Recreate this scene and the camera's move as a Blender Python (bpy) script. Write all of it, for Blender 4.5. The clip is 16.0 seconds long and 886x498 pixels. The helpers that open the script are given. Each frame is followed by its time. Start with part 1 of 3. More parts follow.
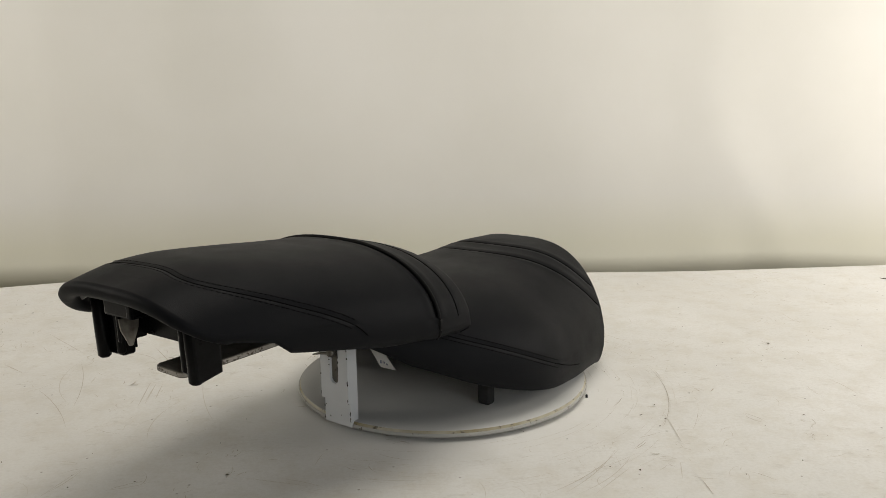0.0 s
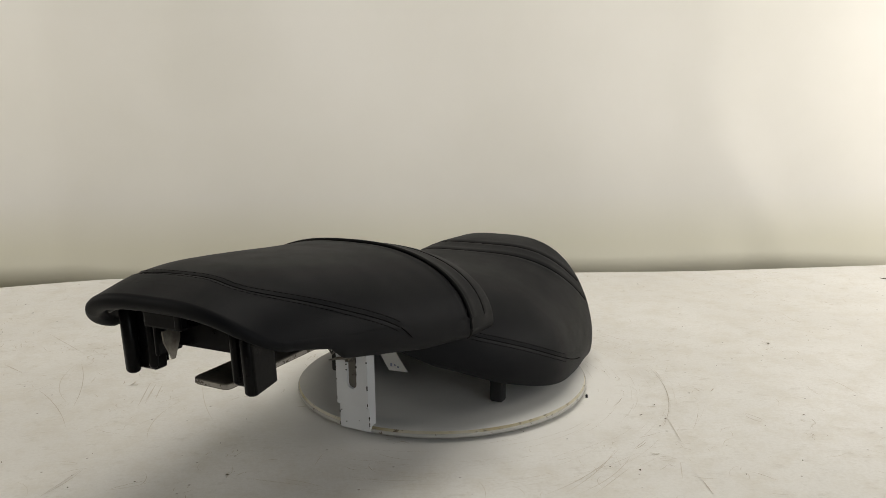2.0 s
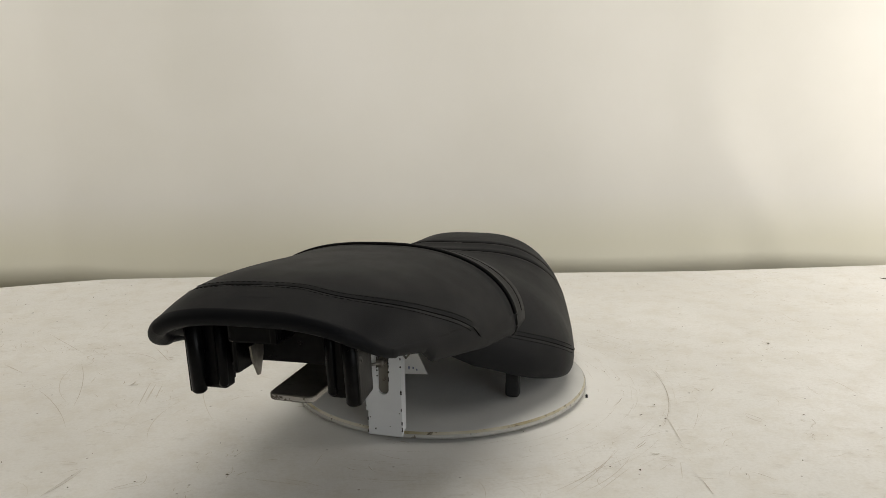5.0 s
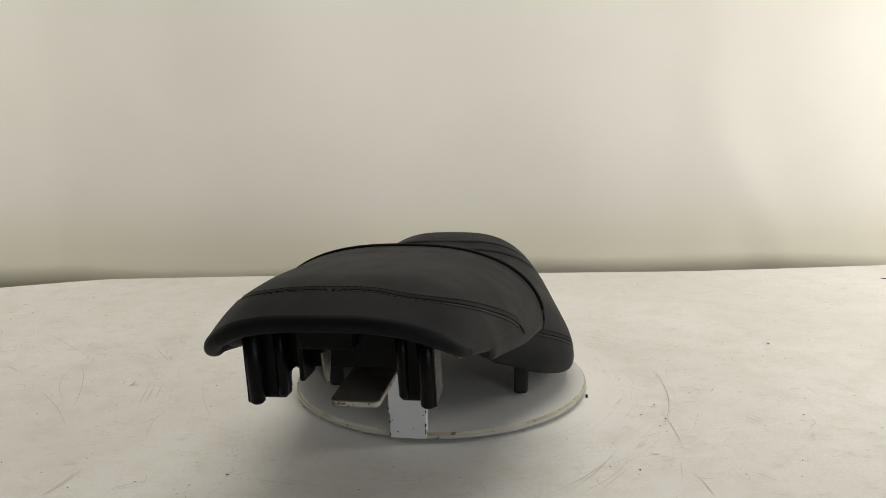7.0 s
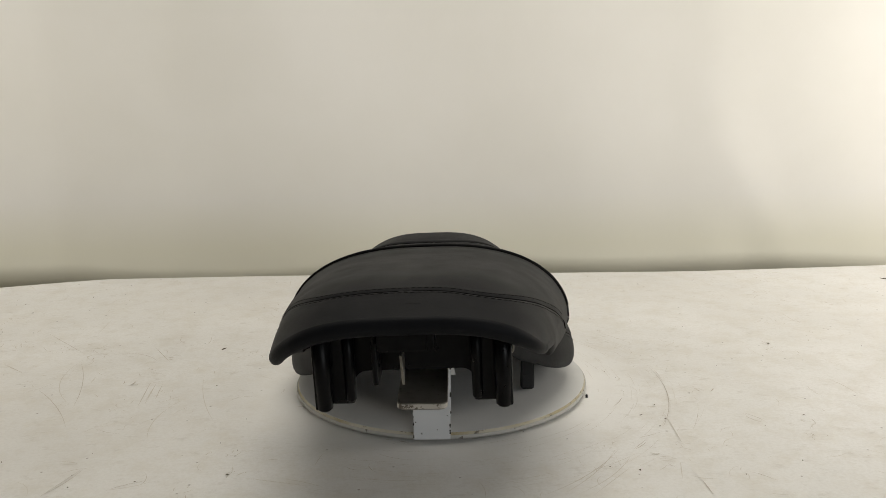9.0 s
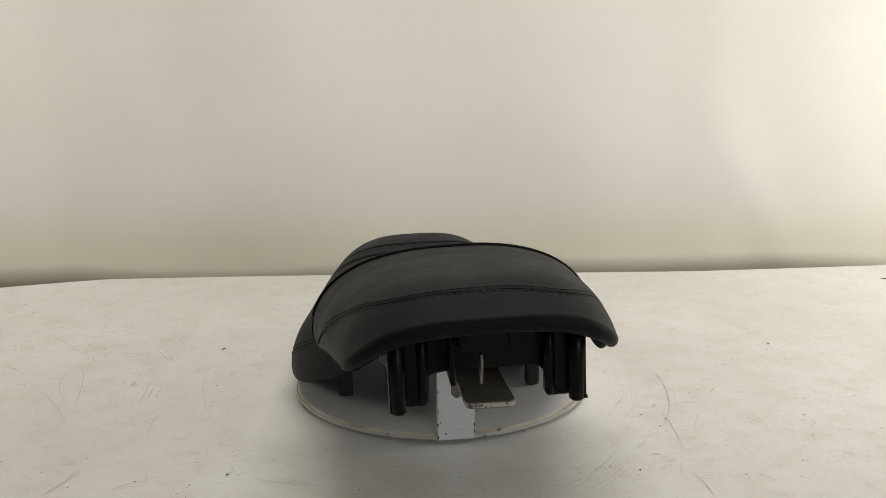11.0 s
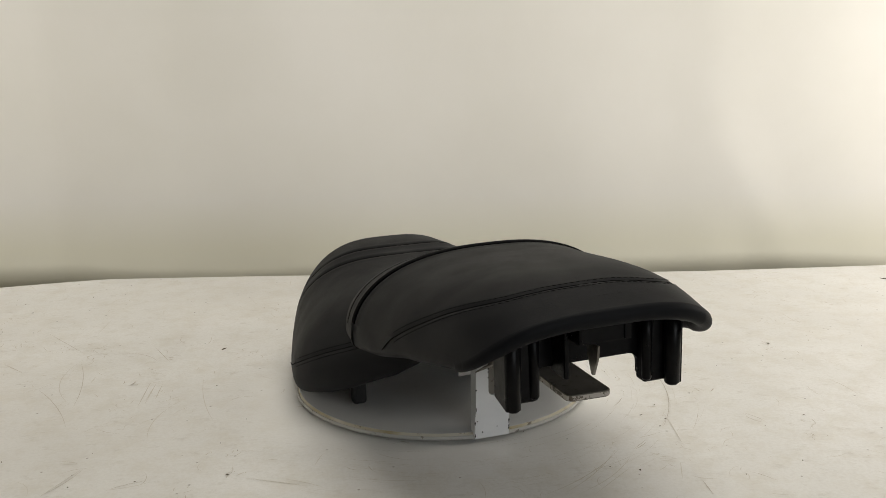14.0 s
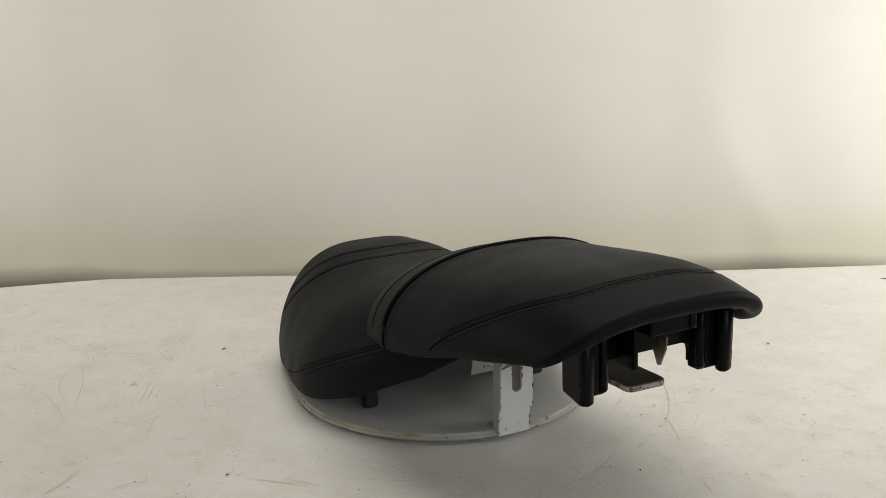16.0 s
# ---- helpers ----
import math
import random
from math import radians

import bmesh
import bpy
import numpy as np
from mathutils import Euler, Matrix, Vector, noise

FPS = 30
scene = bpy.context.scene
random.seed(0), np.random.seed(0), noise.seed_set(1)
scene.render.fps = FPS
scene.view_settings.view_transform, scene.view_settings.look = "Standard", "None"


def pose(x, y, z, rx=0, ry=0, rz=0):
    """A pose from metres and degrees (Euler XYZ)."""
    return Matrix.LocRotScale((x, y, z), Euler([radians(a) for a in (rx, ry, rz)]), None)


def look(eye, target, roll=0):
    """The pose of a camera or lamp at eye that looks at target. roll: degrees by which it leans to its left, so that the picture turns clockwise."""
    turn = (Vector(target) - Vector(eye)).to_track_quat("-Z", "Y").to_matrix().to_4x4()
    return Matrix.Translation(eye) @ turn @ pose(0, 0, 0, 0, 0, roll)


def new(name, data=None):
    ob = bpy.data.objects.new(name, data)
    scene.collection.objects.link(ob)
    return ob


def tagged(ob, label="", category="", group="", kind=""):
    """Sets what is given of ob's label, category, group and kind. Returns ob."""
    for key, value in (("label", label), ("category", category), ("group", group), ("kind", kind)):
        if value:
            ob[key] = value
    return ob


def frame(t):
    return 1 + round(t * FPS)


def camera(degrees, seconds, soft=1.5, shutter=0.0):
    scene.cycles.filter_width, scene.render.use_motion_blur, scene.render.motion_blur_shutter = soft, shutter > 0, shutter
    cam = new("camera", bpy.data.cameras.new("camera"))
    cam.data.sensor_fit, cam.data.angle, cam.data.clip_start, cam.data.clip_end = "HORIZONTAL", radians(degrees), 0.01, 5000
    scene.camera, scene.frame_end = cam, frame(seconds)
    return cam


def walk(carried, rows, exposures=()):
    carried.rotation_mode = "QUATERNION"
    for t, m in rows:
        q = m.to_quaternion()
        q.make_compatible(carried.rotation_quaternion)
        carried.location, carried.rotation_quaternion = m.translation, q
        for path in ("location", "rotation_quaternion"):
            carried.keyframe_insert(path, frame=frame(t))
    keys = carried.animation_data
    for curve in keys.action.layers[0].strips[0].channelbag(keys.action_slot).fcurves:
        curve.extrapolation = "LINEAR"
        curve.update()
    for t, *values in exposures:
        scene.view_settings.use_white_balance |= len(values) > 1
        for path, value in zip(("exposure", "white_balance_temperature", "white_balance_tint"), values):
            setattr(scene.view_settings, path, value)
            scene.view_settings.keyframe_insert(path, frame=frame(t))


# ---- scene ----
# camera: it stands still
EYE = Vector((0.0, -1.06, 0.4037))
cam = camera(51.69, 16.0, soft=0.7)
AIM = EYE + Vector((0.000376, 0.97628, -0.21651))
walk(cam, [(0.0, look(EYE, AIM, -0.866)), (16.0, look(EYE, AIM, -0.866))],
     exposures=[(0.0, 0.0, 6500, 10), (16.0, 0.0, 6500, 10)])

# ---- light ----
world = bpy.data.worlds.new("room_air")
world.use_nodes = True
world.node_tree.nodes["Background"].inputs[0].default_value = (0.9, 0.95, 1.0, 1)
world.node_tree.nodes["Background"].inputs[1].default_value = 0.02
scene.world = world


def area_lamp(name, eye, target, sx, sy, watts, colour):
    data = bpy.data.lights.new(name, "AREA")
    data.shape, data.size, data.size_y, data.energy, data.color = "RECTANGLE", sx, sy, watts, colour
    ob = new(name, data)
    ob.matrix_world = look(eye, target)
    return ob


area_lamp("ceiling_panel", (0.20, 0.02, 1.93), (0.20, 0.02, 0.0), 1.5, 0.7, 18.0, (1.0, 0.955, 0.87))
area_lamp("side_lamp_right", (1.50, 0.02, 0.58), (0.80, 0.76, 0.07), 0.6, 0.5, 9.6, (1.0, 0.95, 0.88))
area_lamp("side_lamp_left", (-1.58, 0.02, 0.58), (-0.85, 0.76, 0.07), 0.5, 0.5, 5.2, (1.0, 0.945, 0.85))
# daylight from the window behind the camera
area_lamp("window_light", (1.30, -2.45, 0.80), (0.0, 0.0, 0.10), 1.3, 0.9, 14.0, (0.94, 0.975, 1.0))


# ---- materials ----
def material(name, colour, rough=0.6, metal=0.0, spec=0.5):
    m = bpy.data.materials.new(name)
    m.use_nodes = True
    b = m.node_tree.nodes["Principled BSDF"]
    b.inputs["Base Color"].default_value = (*colour, 1)
    b.inputs["Roughness"].default_value = rough
    b.inputs["Metallic"].default_value = metal
    b.inputs["Specular IOR Level"].default_value = spec
    return m


def node(m, kind, **values):
    n = m.node_tree.nodes.new(kind)
    for key, value in values.items():
        n.inputs[key.replace("_", " ")].default_value = value
    return n


def link(m, a, b):
    m.node_tree.links.new(a, b)


def coords(m):
    return node(m, "ShaderNodeTexCoord").outputs["Object"]


def noise_of(m, scale, detail=4.0, rough=0.55, vector=None):
    n = node(m, "ShaderNodeTexNoise", Scale=scale, Detail=detail, Roughness=rough)
    link(m, vector or coords(m), n.inputs["Vector"])
    return n.outputs["Fac"]


def ramp(m, value, stops):
    r = node(m, "ShaderNodeValToRGB")
    e = r.color_ramp.elements
    while len(e) < len(stops):
        e.new(0.5)
    for k, (at, c) in zip(e, stops):
        k.position, k.color = at, (*c, 1) if len(c) == 3 else c
    link(m, value, r.inputs[0])
    return r.outputs[0]


def mix(m, fac, a, b):
    n = m.node_tree.nodes.new("ShaderNodeMix")
    n.data_type = "RGBA"
    for value, socket in ((fac, n.inputs[0]), (a, n.inputs[6]), (b, n.inputs[7])):
        if isinstance(value, bpy.types.NodeSocket):
            link(m, value, socket)
        elif isinstance(value, tuple):
            socket.default_value = (*value, 1)
        else:
            socket.default_value = value
    return n.outputs[2]


def finish(m, colour=None, rough=None, height=None, strength=0.2, distance=0.001):
    b = m.node_tree.nodes["Principled BSDF"]
    if colour is not None:
        link(m, colour, b.inputs["Base Color"])
    if rough is not None:
        link(m, rough, b.inputs["Roughness"])
    if height is not None:
        n = node(m, "ShaderNodeBump", Strength=strength, Distance=distance)
        link(m, height, n.inputs["Height"])
        link(m, n.outputs[0], b.inputs["Normal"])
    return m


G = lambda v: (v, v, v)

VINYL = material("black_vinyl", (0.0042, 0.0045, 0.0049), 0.5, spec=0.08)
_cells = node(VINYL, "ShaderNodeTexVoronoi", Scale=900.0)
link(VINYL, coords(VINYL), _cells.inputs["Vector"])
finish(VINYL, ramp(VINYL, noise_of(VINYL, 14), [(0.3, (0.0056, 0.0060, 0.0072)), (0.75, (0.0076, 0.0081, 0.0095))]),
       ramp(VINYL, noise_of(VINYL, 30), [(0.3, G(0.48)), (0.7, G(0.56))]), _cells.outputs["Distance"], 0.12, 0.0006)

THREAD = material("black_thread", (0.0018, 0.0018, 0.0022), 0.9, spec=0.03)
finish(THREAD, height=noise_of(THREAD, 2500), strength=0.4)

PIPING = material("black_piping", (0.003, 0.003, 0.0033), 0.5, spec=0.09)
finish(PIPING, height=noise_of(PIPING, 400), strength=0.15)

PLASTIC = material("black_plastic", (0.002, 0.002, 0.0024), 0.25, spec=0.11)
finish(PLASTIC, ramp(PLASTIC, noise_of(PLASTIC, 120, 6), [(0.45, (0.0018, 0.0018, 0.0022)), (0.75, (0.005, 0.005, 0.0055))]),
       ramp(PLASTIC, noise_of(PLASTIC, 60), [(0.3, G(0.24)), (0.7, G(0.42))]), noise_of(PLASTIC, 350), 0.12)

RUBBER = material("black_rubber", (0.012, 0.012, 0.012), 0.8)
finish(RUBBER, height=noise_of(RUBBER, 500), strength=0.3)


def chipped_paint(name, paint, under, amount):
    m = material(name, paint, 0.5)
    chip = ramp(m, noise_of(m, 140, 6, 0.65), [(amount, G(0)), (amount + 0.03, G(1))])
    tone = mix(m, noise_of(m, 25), paint, tuple(c * 0.82 for c in paint))
    return finish(m, mix(m, chip, tone, under), ramp(m, noise_of(m, 70), [(0.3, G(0.4)), (0.7, G(0.6))]),
                  noise_of(m, 140, 6, 0.65), 0.2)


PAINTED_STEEL = chipped_paint("white_painted_steel", (0.70, 0.71, 0.72), (0.05, 0.04, 0.035), 0.70)
WORN_STEEL = chipped_paint("worn_steel", (0.16, 0.145, 0.12), (0.08, 0.065, 0.05), 0.60)
BARE_STEEL = material("bare_steel", (0.42, 0.40, 0.37), 0.42, 0.8)
finish(BARE_STEEL, ramp(BARE_STEEL, noise_of(BARE_STEEL, 90), [(0.35, (0.24, 0.225, 0.20)), (0.7, (0.10, 0.09, 0.075))]),
       height=noise_of(BARE_STEEL, 200), strength=0.2)
DARK_STEEL = material("dark_steel", (0.05, 0.048, 0.045), 0.5, 0.6)
finish(DARK_STEEL, height=noise_of(DARK_STEEL, 200), strength=0.2)

DISC_PAINT = material("grey_white_paint", (0.52, 0.52, 0.51), 0.5)
finish(DISC_PAINT, mix(DISC_PAINT, ramp(DISC_PAINT, noise_of(DISC_PAINT, 300, 3), [(0.72, G(0)), (0.76, G(1))]),
                       ramp(DISC_PAINT, noise_of(DISC_PAINT, 9), [(0.3, (0.47, 0.47, 0.46)), (0.7, (0.55, 0.55, 0.53))]),
                       (0.40, 0.36, 0.30)),
       ramp(DISC_PAINT, noise_of(DISC_PAINT, 40), [(0.3, G(0.4)), (0.7, G(0.6))]), noise_of(DISC_PAINT, 120), 0.08)
EDGE_PAINT = material("yellowed_edge", (0.6, 0.56, 0.44), 0.55)
finish(EDGE_PAINT, mix(EDGE_PAINT, ramp(EDGE_PAINT, noise_of(EDGE_PAINT, 75, 6, 0.7), [(0.56, G(0)), (0.62, G(1))]),
                       ramp(EDGE_PAINT, noise_of(EDGE_PAINT, 12), [(0.4, (0.50, 0.47, 0.38)), (0.6, (0.30, 0.25, 0.13))]),
                       (0.10, 0.08, 0.05)), height=noise_of(EDGE_PAINT, 200), strength=0.4)

RIM_PAINT = chipped_paint("chipped_rim_paint", (0.46, 0.45, 0.42), (0.14, 0.12, 0.09), 0.60)
CUT_EDGE = chipped_paint("chipped_cut_edge", (0.46, 0.43, 0.38), (0.10, 0.08, 0.06), 0.53)

# table top: white laminate with dirt, speckles and rubbed streaks
TABLE = material("scuffed_white_laminate", (0.7, 0.69, 0.66), 0.45)
_c = coords(TABLE)
_st = node(TABLE, "ShaderNodeMapping")
_st.inputs["Scale"].default_value = (1.0, 1.6, 1.0)
_st.inputs["Rotation"].default_value = (0, 0, 0.5)
link(TABLE, _c, _st.inputs["Vector"])
_base = ramp(TABLE, noise_of(TABLE, 3.2, 5), [(0.3, (0.66, 0.645, 0.61)), (0.55, (0.72, 0.71, 0.68)), (0.75, (0.77, 0.76, 0.735))])
_dirt = ramp(TABLE, noise_of(TABLE, 22, 8, 0.75), [(0.46, G(0)), (0.74, G(0.5))])
_base = mix(TABLE, _dirt, _base, (0.54, 0.49, 0.39))
_rub = ramp(TABLE, noise_of(TABLE, 42, 6, 0.7, _st.outputs[0]), [(0.57, G(0)), (0.74, G(0.45))])
_base = mix(TABLE, _rub, _base, (0.42, 0.385, 0.32))
_spk = node(TABLE, "ShaderNodeTexVoronoi", Scale=38.0)
link(TABLE, _c, _spk.inputs["Vector"])
_spot = ramp(TABLE, _spk.outputs["Distance"], [(0.035, G(0.8)), (0.06, G(0))])
_base = mix(TABLE, _spot, _base, (0.22, 0.19, 0.15))
_grain = ramp(TABLE, noise_of(TABLE, 260, 4, 0.7), [(0.42, G(0)), (0.72, G(0.35))])
_base = mix(TABLE, _grain, _base, (0.54, 0.52, 0.47))
# bright glow on the table round the turntable, painted as a paler ring
_len = node(TABLE, "ShaderNodeVectorMath")
_len.operation = "LENGTH"
link(TABLE, _c, _len.inputs[0])
_glow_ring = ramp(TABLE, _len.outputs["Value"], [(0.185, G(0.75)), (0.25, G(0))])
_base = mix(TABLE, _glow_ring, _base, (0.79, 0.78, 0.75))
finish(TABLE, _base, ramp(TABLE, noise_of(TABLE, 15), [(0.3, G(0.36)), (0.7, G(0.58))]), noise_of(TABLE, 60, 6), 0.06)

SCRATCH = material("scratch", (0.30, 0.27, 0.22), 0.7)
_isl = node(SCRATCH, "ShaderNodeNewGeometry").outputs["Random Per Island"]
finish(SCRATCH, mix(SCRATCH, noise_of(SCRATCH, 90, 3), ramp(SCRATCH, _isl, [(0.0, (0.62, 0.58, 0.50)), (0.6, (0.53, 0.47, 0.37)), (1.0, (0.38, 0.31, 0.22))]),
                    (0.56, 0.54, 0.49)))
FLECK = material("dark_fleck", (0.09, 0.07, 0.05), 0.8)
finish(FLECK, height=noise_of(FLECK, 500), strength=0.3)

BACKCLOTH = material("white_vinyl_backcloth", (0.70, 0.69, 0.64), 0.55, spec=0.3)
# yellower towards the bottom: the tint of the shade there, put into the colour
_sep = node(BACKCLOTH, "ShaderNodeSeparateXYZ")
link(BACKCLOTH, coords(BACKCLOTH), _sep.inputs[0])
_hem_shade = ramp(BACKCLOTH, _sep.outputs[2], [(0.0, G(1)), (0.10, G(0))])
finish(BACKCLOTH, mix(BACKCLOTH, _hem_shade, ramp(BACKCLOTH, noise_of(BACKCLOTH, 2.2, 5), [(0.3, (0.78, 0.76, 0.70)), (0.7, (0.84, 0.82, 0.775))]), (0.80, 0.775, 0.65)),
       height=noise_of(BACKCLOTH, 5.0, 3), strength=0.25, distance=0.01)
PAPER = material("white_paper", (0.78, 0.78, 0.77), 0.7)
finish(PAPER, height=noise_of(PAPER, 90), strength=0.2)
INK = material("blue_ink", (0.16, 0.18, 0.28), 0.6)
finish(INK, height=noise_of(INK, 300), strength=0.1)
WALL = material("pale_room_wall", (0.42, 0.415, 0.40), 0.8)
finish(WALL, ramp(WALL, noise_of(WALL, 3), [(0.3, (0.40, 0.395, 0.38)), (0.7, (0.45, 0.445, 0.43))]), height=noise_of(WALL, 90), strength=0.1)
# unseen floor; its tan is picked to warm light bounced onto the backcloth
BOUNCE_FLOOR = material("tan_bounce_floor", (0.25, 0.22, 0.14), 0.7)
finish(BOUNCE_FLOOR, ramp(BOUNCE_FLOOR, noise_of(BOUNCE_FLOOR, 4, 6), [(0.3, (0.22, 0.19, 0.10)), (0.7, (0.30, 0.26, 0.15))]), height=noise_of(BOUNCE_FLOOR, 60), strength=0.2)


# ---- mesh helpers ----
def mesh_of(name, verts, faces, mat, smooth=True):
    me = bpy.data.meshes.new(name)
    me.from_pydata([tuple(map(float, v)) for v in verts], [], [tuple(map(int, f)) for f in faces])
    bm = bmesh.new()
    bm.from_mesh(me)
    bmesh.ops.remove_doubles(bm, verts=bm.verts, dist=1e-6)
    bmesh.ops.recalc_face_normals(bm, faces=bm.faces)
    bm.to_mesh(me)
    bm.free()
    me.polygons.foreach_set("use_smooth", [smooth] * len(me.polygons))
    me.materials.append(mat)
    return me


def part(name, me, parent, label=""):
    """Links a mesh as one object under a thing or a part."""
    ob = new(name, me)
    ob.parent = parent
    return tagged(ob, label)


def box_mesh(name, lo, hi, mat, bevel=0.001, segments=2):
    bm = bmesh.new()
    bmesh.ops.create_cube(bm, size=1.0)
    lo, hi = Vector(lo), Vector(hi)
    for v in bm.verts:
        v.co = Vector(((lo[i] + hi[i]) / 2 + v.co[i] * (hi[i] - lo[i]) for i in range(3)))
    if bevel:
        bmesh.ops.bevel(bm, geom=list(bm.edges), offset=bevel, segments=segments, affect="EDGES", profile=0.6)
    me = bpy.data.meshes.new(name)
    bm.to_mesh(me)
    bm.free()
    me.materials.append(mat)
    return me


def join_meshes(name, meshes, mat):
    bm = bmesh.new()
    for me in meshes:
        bm.from_mesh(me)
    me = bpy.data.meshes.new(name)
    bm.to_mesh(me)
    bm.free()
    me.materials.append(mat)
    return me


def tube_mesh(name, pts, radius, mat, sides=8, closed=False):
    pts = np.asarray(pts, float)
    n = len(pts)
    tg = np.gradient(pts, axis=0)
    tg /= np.linalg.norm(tg, axis=1)[:, None] + 1e-12
    ref = np.array([0.0, 0.0, 1.0]) if abs(tg[:, 2]).mean() < 0.8 else np.array([1.0, 0.0, 0.0])
    side = np.cross(tg, ref)
    side /= np.linalg.norm(side, axis=1)[:, None] + 1e-12
    up = np.cross(side, tg)
    rad = np.broadcast_to(radius, (n,))
    verts, faces = [], []
    for i in range(n):
        for k in range(sides):
            w = 2 * math.pi * k / sides
            verts.append(pts[i] + rad[i] * (math.cos(w) * side[i] + math.sin(w) * up[i]))
    for i in range(n - 1):
        for k in range(sides):
            l = (k + 1) % sides
            faces.append((i * sides + k, i * sides + l, (i + 1) * sides + l, (i + 1) * sides + k))
    faces.append(tuple(range(sides)))
    faces.append(tuple((n - 1) * sides + k for k in range(sides)))
    return mesh_of(name, verts, faces, mat)


def grid_faces(ni, nj, start=0):
    i, j = np.meshgrid(np.arange(ni - 1), np.arange(nj - 1), indexing="ij")
    k = (i * nj + j).ravel() + start
    return np.stack([k, k + 1, k + nj + 1, k + nj], -1)


def knots(k, x):
    """A smooth curve through evenly spaced knots, for x from 0 to 1."""
    k = np.asarray(k, float)
    n = len(k) - 1
    t = np.clip(x, 0, 1) * n
    i = np.minimum(t.astype(int), n - 1)
    f = t - i
    e = np.concatenate([[2 * k[0] - k[1]], k, [2 * k[-1] - k[-2]]])
    p0, p1, p2, p3 = e[i], e[i + 1], e[i + 2], e[i + 3]
    return p1 + 0.5 * f * (p2 - p0 + f * (2 * p0 - 5 * p1 + 4 * p2 - p3 + f * (3 * (p1 - p2) + p3 - p0)))


# ---- the room ----
def build_room():
    tagged(new("floor", box_mesh("floor", (-2.6, -3.0, -0.82), (2.6, 2.0, -0.76), BOUNCE_FLOOR, 0)), "unseen tan floor, coloured to warm the bounced light", "floor", kind="structure")
    tagged(new("ceiling", box_mesh("ceiling", (-2.6, -3.0, 2.0), (2.6, 2.0, 2.08), WALL, 0)), "plain pale room ceiling", "ceiling", kind="structure")
    for name, lo, hi in (("wall_north", (-2.7, 2.0, -0.82), (2.7, 2.1, 2.08)), ("wall_south", (-2.7, -3.1, -0.82), (2.7, -3.0, 2.08)),
                         ("wall_east", (2.6, -3.0, -0.82), (2.7, 2.0, 2.08)), ("wall_west", (-2.7, -3.0, -0.82), (-2.6, 2.0, 2.08))):
        tagged(new(name, box_mesh(name, lo, hi, WALL, 0)), "plain pale painted room wall", "wall", kind="structure")


def build_backcloth():
    nx, nz = 241, 121
    x = np.linspace(-2.1, 2.1, nx)
    z = np.concatenate([np.linspace(-0.70, -0.13, 16), np.linspace(-0.12, 0.05, 45), np.linspace(0.06, 1.75, 60)])
    X, Z = np.meshgrid(x, z, indexing="ij")
    hang = np.clip((1.75 - Z) / 2.45, 0, 1)
    Y = 0.80 + 0.014 * np.sin(5.1 * X + 0.6) * hang + 0.006 * np.sin(11.0 * X + 2.0 * Z + 1.1) * hang
    # the lower part sweeps forward a little
    Y += 0.018 * (1 - np.exp(-np.clip(Z + 0.07, 0, 3) / 0.2))
    # soft diagonal buckle towards one end, and upright folds by both ends
    Y -= 0.006 * np.exp(-(((X - 0.62) + 0.45 * (Z - 0.15)) / 0.055) ** 2) * np.exp(-((Z - 0.10) / 0.16) ** 2)
    Y += 0.010 * np.exp(-((X + 0.80) / 0.05) ** 2) - 0.007 * np.exp(-((X - 0.56) / 0.07) ** 2) - 0.006 * np.exp(-((X + 0.62) / 0.06) ** 2)
    # the hem is tucked back below the table's level
    start = -0.031 + 0.006 * np.sin(3.1 * X + 0.5) + 0.006 * np.sin(8.3 * X + 1.9)
    tuck = np.clip(start - Z, 0, 1)
    Y += np.minimum(8.0 * tuck ** 2, 0.10 + 0.22 * tuck)
    front = np.stack([X, Y, Z], -1).reshape(-1, 3)
    back = front + [0, 0.0025, 0]
    faces = np.concatenate([grid_faces(nx, nz), grid_faces(nx, nz, len(front))])
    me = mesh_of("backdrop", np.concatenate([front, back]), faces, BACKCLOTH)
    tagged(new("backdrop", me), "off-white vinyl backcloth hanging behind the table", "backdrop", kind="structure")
    rail = tube_mesh("rail", [(-2.15, 0.80, 1.76), (0, 0.80, 1.76), (2.15, 0.80, 1.76)], 0.016, BARE_STEEL, 12)
    tagged(new("curtain_rail", rail), "round steel rail carrying the backcloth", "rail")


def table_edge(x):
    """Where the table's far edge runs: nearly straight, falling away at one end."""
    return 0.548 + 0.006 * np.sin(4.0 * x + 2.6) - 0.36 * np.clip(-0.60 - x, 0, 1) ** 1.2 + 0.06 * np.clip(x - 0.45, 0, 1)


